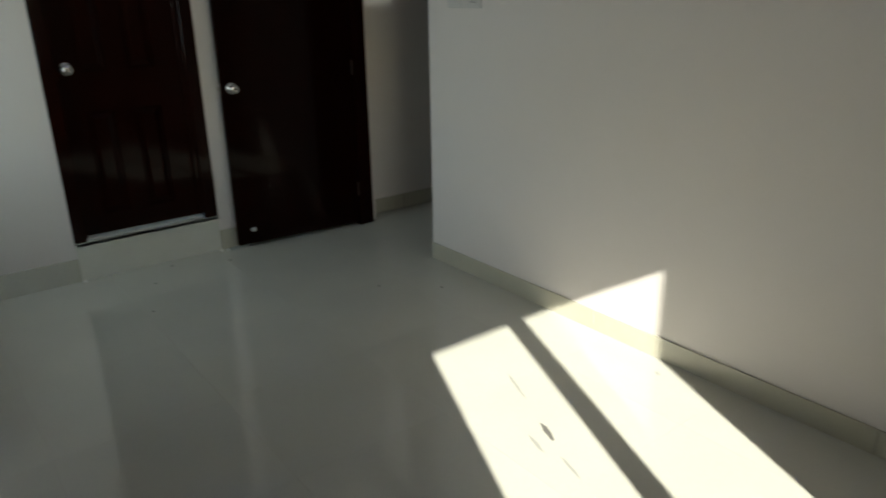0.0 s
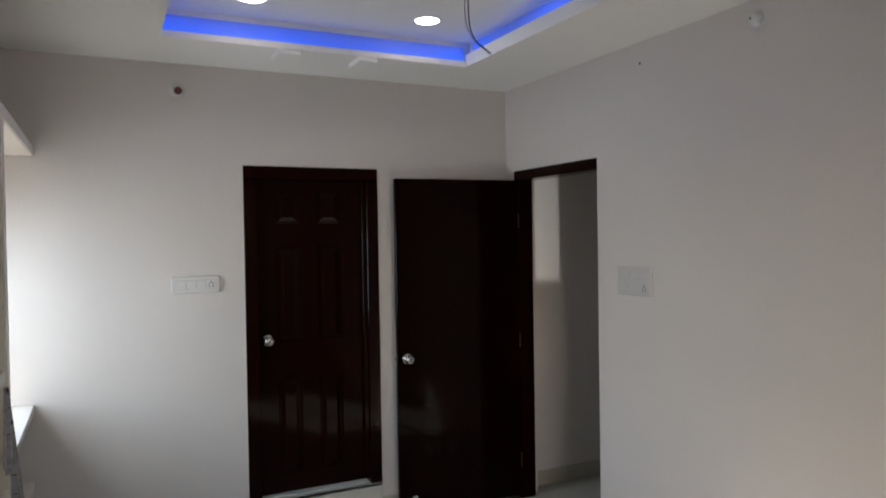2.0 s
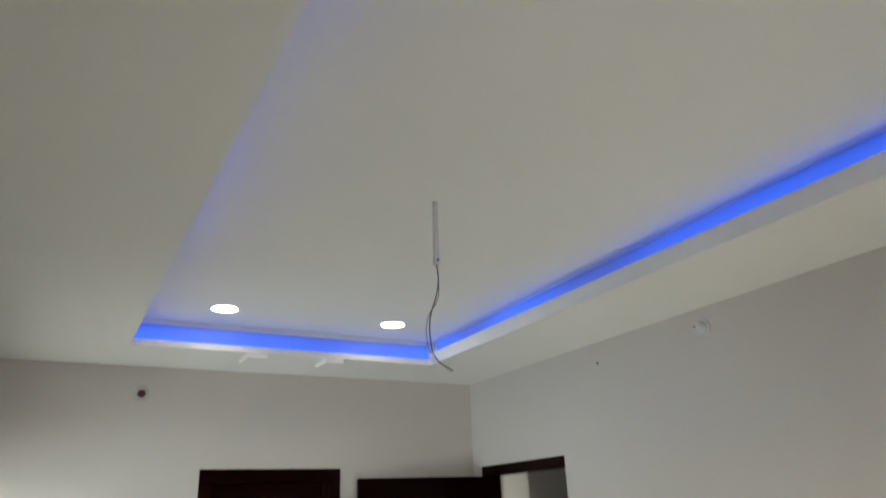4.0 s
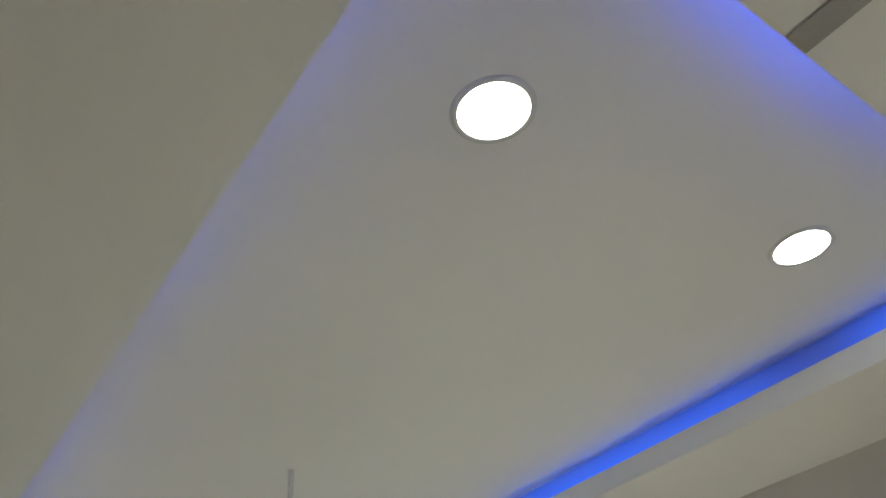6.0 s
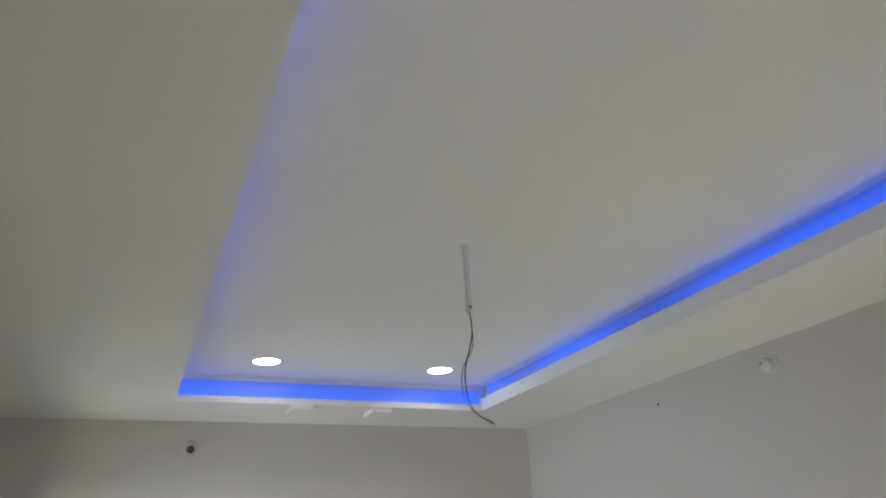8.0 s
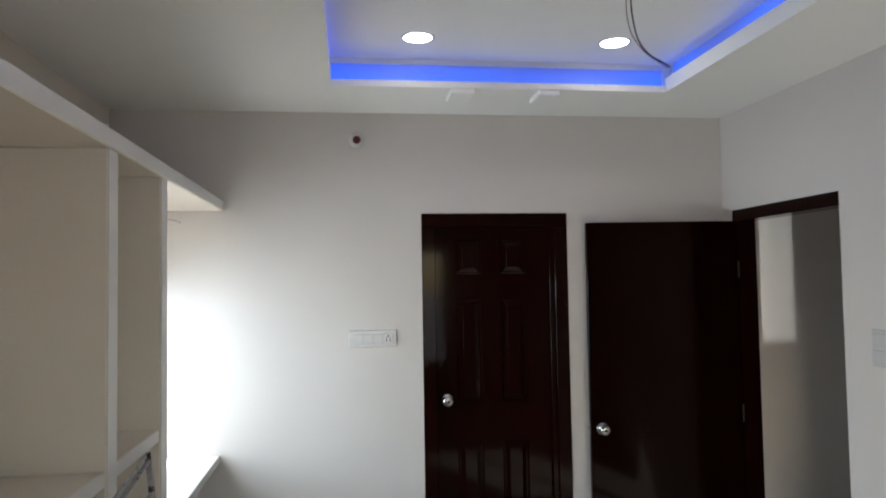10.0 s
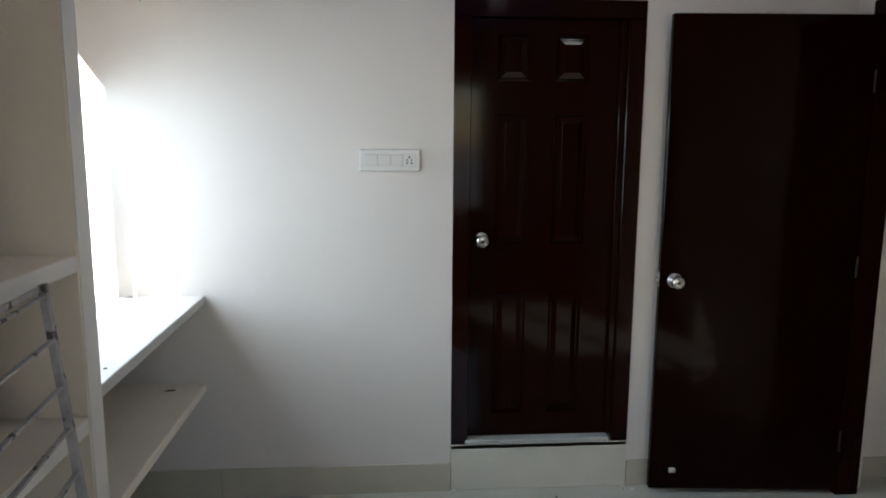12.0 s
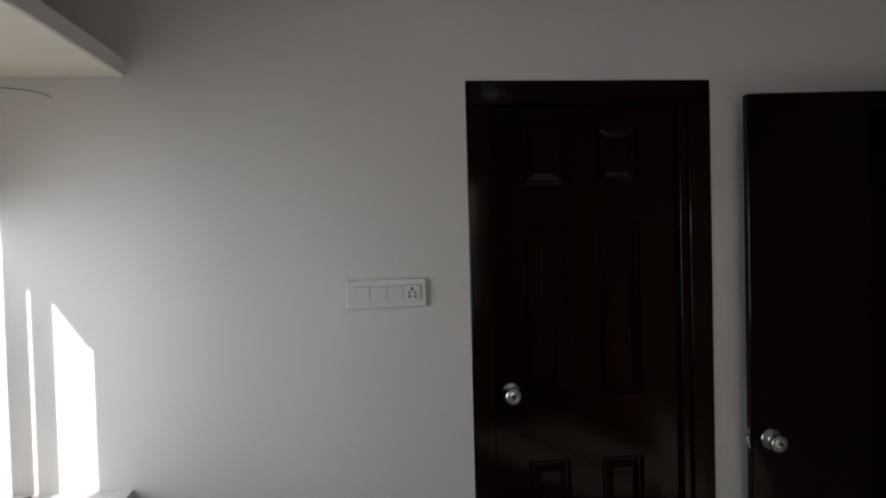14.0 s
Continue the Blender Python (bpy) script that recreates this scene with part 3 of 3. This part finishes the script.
# added panels: the blue wash on the cove walls is put into their emission
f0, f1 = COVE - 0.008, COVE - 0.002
glow_panel(0, t0, t1, t3 + f0, t3 + f1, TOP - 0.03, 0.18, ((0.0, 0.95), (0.35, 0.95), (0.6, 0.75), (0.85, 0.9), (1.0, 1.1)))
glow_panel(1, t2, t3, t1 + f0, t1 + f1, TOP - 0.006, 0.175, ((0.0, 0.8), (0.1, 0.85), (0.16, 0.4), (0.26, 0.85), (0.38, 0.95), (0.46, 0.95), (0.6, 0.5), (0.78, 1.15), (0.88, 0.6), (1.0, 1.15)))
glow_panel(1, t2, t3, t0 - f1, t0 - f0, TOP - 0.03, 0.03, ((0.0, 1.0), (1.0, 1.0)))
glow_panel(0, t0, t1, t2 - f1, t2 - f0, TOP - 0.03, 0.05, ((0.0, 1.0), (1.0, 1.0)))
tape(1, t2, t3, t0 - 0.018, t0 - 0.0135, 0.001, 4.5, ((0.0, 1.2), (0.13, 1.1), (0.18, 0.45), (0.28, 0.9), (0.36, 0.3), (0.55, 1.0), (0.72, 0.7), (0.8, 0.2), (1.0, 0.9)))
tape(0, t0, t1, t2 - 0.034, t2 - 0.024, 0.003, 2.2, ((0.0, 0.3), (0.2, 0.8), (0.4, 1.3), (0.52, 0.9), (0.62, 0.3), (1.0, 0.3)))

# ---- loose wire under the loft slab ----
loose = holder("loose_wire", (-1.3, -0.02, 2.07), "thin dark loose wire drooping from the wall under the loft slab", "wire")
wire("strand", [(-0.1, 0.018, 0.004), (-0.06, -0.005, 0.01), (0.0, -0.012, 0.006), (0.07, 0.002, -0.006), (0.085, 0.018, -0.014)], 0.0013, BLACKWIRE, loose)

# ---- plaster bits and a grey strip on the ceiling ----
for x0, x1 in ((0.095, 0.206), (0.51, 0.613)):
    thing("plaster_lump", boxes((x0, x1, -0.511, -0.34, DROP - 0.024, DROP), bevel=0.004), CEIL,
          "flat white plaster lump under the ceiling edge", "plaster lump", "plaster lumps under the ceiling edge")
# flat grey strip from the tray edge towards the south wall
thing("ceiling_strip", boxes((0.045, 0.095, -4.6, t2 - 0.001, DROP - 0.004, DROP), bevel=0.002), PATCH, "thin grey strip across the dropped ceiling", "batten")


# ---- leaning iron grille ----
def grille():
    g = holder("iron_grille", (-0.878, -1.38, 0), "whitewashed iron grille with brown primed edge leaning on the shelves", "grille")
    lean = math.degrees(math.atan2(0.118, 1.22))
    g.matrix_world = pose(-0.878, -1.38, 0.004, 0, 0, 6.0) @ pose(0, 0, 0, 0, -lean, 0)
    for y0, y1, h, mat, lab in ((-0.023, 0, 1.235, WHITEWASH, ""), (-0.424, -0.406, 1.208, WHITEWASH, ""), (-0.94, -0.912, 1.12, RUST, "brown primed bar with paint splashes")):
        part("upright", boxes((-0.008, 0.008, y0, y1, 0, h), bevel=0.0015), mat, g, lab)
    for i in range(12):
        z = 1.212 - i * 0.1 + 0.003 * math.sin(i * 2.3)
        part("bar", boxes((-0.005, 0.0085, -0.912, -0.002, z - 0.003, z + 0.003), bevel=0.001), WHITEWASH, g)
    part("top_flat", boxes((-0.006, -0.002, -0.912, -0.024, 1.221, 1.234), bevel=0.001), WHITEWASH, g, "grey flat strip along the top")
    return g


grille()

# ---- dust, smears and crumbs ----
def blot(name, place, long, wide, thick, turn, mat, label, group, seed):
    """A thin uneven patch of dirt lying flat."""
    rnd = random.Random(seed)
    bm = bmesh.new()
    low, high = [], []
    for i in range(18):
        a = 2 * math.pi * i / 18
        r = 1 + rnd.uniform(-0.28, 0.22)
        x, y = r * math.cos(a) * long / 2, r * math.sin(a) * wide / 2
        low.append(bm.verts.new((x, y, 0.0003)))
        high.append(bm.verts.new((x * 0.8, y * 0.8, thick)))
    bm.faces.new(high)
    for i in range(18):
        j = (i + 1) % 18
        bm.faces.new((low[i], low[j], high[j], high[i]))
    bmesh.ops.recalc_face_normals(bm, faces=bm.faces)
    ob = thing(name, bm, mat, label, "dirt", group)
    ob.matrix_world = pose(*place, 0, 0, turn)
    return ob


DIRT = material("dirt", (0.1, 0.095, 0.085), 0.8, spread=0.2, scale=30, fine=200)
FAINT = material("faint_dirt", (0.27, 0.265, 0.24), 0.6, spread=0.15, scale=30, fine=200)
for n, (x, y, a, b, turn, m) in enumerate(((0.945, -2.578, 0.1, 0.022, -113, DIRT), (1.075, -2.284, 0.19, 0.012, -113, FAINT), (0.865, -2.602, 0.1, 0.014, -106, FAINT),
                                           (0.858, -2.769, 0.118, 0.012, -108, FAINT), (1.577, -2.581, 0.03, 0.02, -108, FAINT))):
    blot("floor_smear", (x, y, 0), a, b, 0.0008, turn, m, "grey dried dirt smear on the polished floor", "smears on the floor", n)
for n, (x, y) in enumerate(((0.456, -0.095), (1.205, -1.104), (0.179, -0.655), (1.45, -1.33), (0.3, -0.3), (0.75, -0.22))):
    blot("floor_crumb", (x, y, 0), 0.012, 0.008, 0.004, n * 40, DIRT, "tiny dark crumb of dirt on the floor", "crumbs on the floor", 20 + n)
blot("dirt_chip", (-1.155, -0.085, 0.515), 0.05, 0.012, 0.004, 10, DIRT, "dark flake of debris on the lower ledge", "debris on the ledges", 31)
blot("dirt_chip", (-1.317, -0.03, 0.893), 0.03, 0.012, 0.005, 30, DIRT, "small dark flake on the sunlit ledge", "debris on the ledges", 32)
blot("dirt_chip", (-1.066, -0.938, 0.893), 0.012, 0.01, 0.003, 0, DIRT, "small dark speck on the sunlit ledge", "debris on the ledges", 33)

for n, (x, y, a, b) in enumerate(((-1.5, -0.05, 0.07, 0.03), (-1.52, -0.16, 0.05, 0.025), (-1.53, -0.3, 0.08, 0.02))):
    blot("sill_grime", (x, y, 0.893), a, b, 0.0015, 80 + 10 * n, FAINT, "greyish brown mortar grime at the foot of the window frame", "grime on the ledge", 40 + n)
CRUMB = material("plaster_crumb", (0.62, 0.6, 0.56), 0.8, spread=0.1, scale=40, fine=200)
for n, (x, y, z) in enumerate(((0.012, -0.02, 0.0), (0.775, -0.03, 0.0), (0.81, -0.05, 0.0))):
    blot("plaster_crumb", (x, y, z), 0.022, 0.014, 0.008, n * 50, CRUMB, "small pale plaster crumb on the floor by the step", "plaster crumbs by the step", 50 + n)

# ---- floor tiles ----
SIZE = 0.6
tile_mesh = mesh_of("tile", boxes((-SIZE / 2 + 0.0002, SIZE / 2 - 0.0002, -SIZE / 2 + 0.0002, SIZE / 2 - 0.0002, -0.006, 0)), TILE)
x = WEST + SIZE / 2 - 0.1
while x < 3.5:
    y = SOUTH + SIZE / 2
    while y < 0.4:
        if x - SIZE / 2 < 3.2 and y - SIZE / 2 < 0.0:
            o = new("tile", tile_mesh)
            o.parent = floor_base
            o.matrix_local = pose(x, y, 0)
        y += SIZE
    x += SIZE
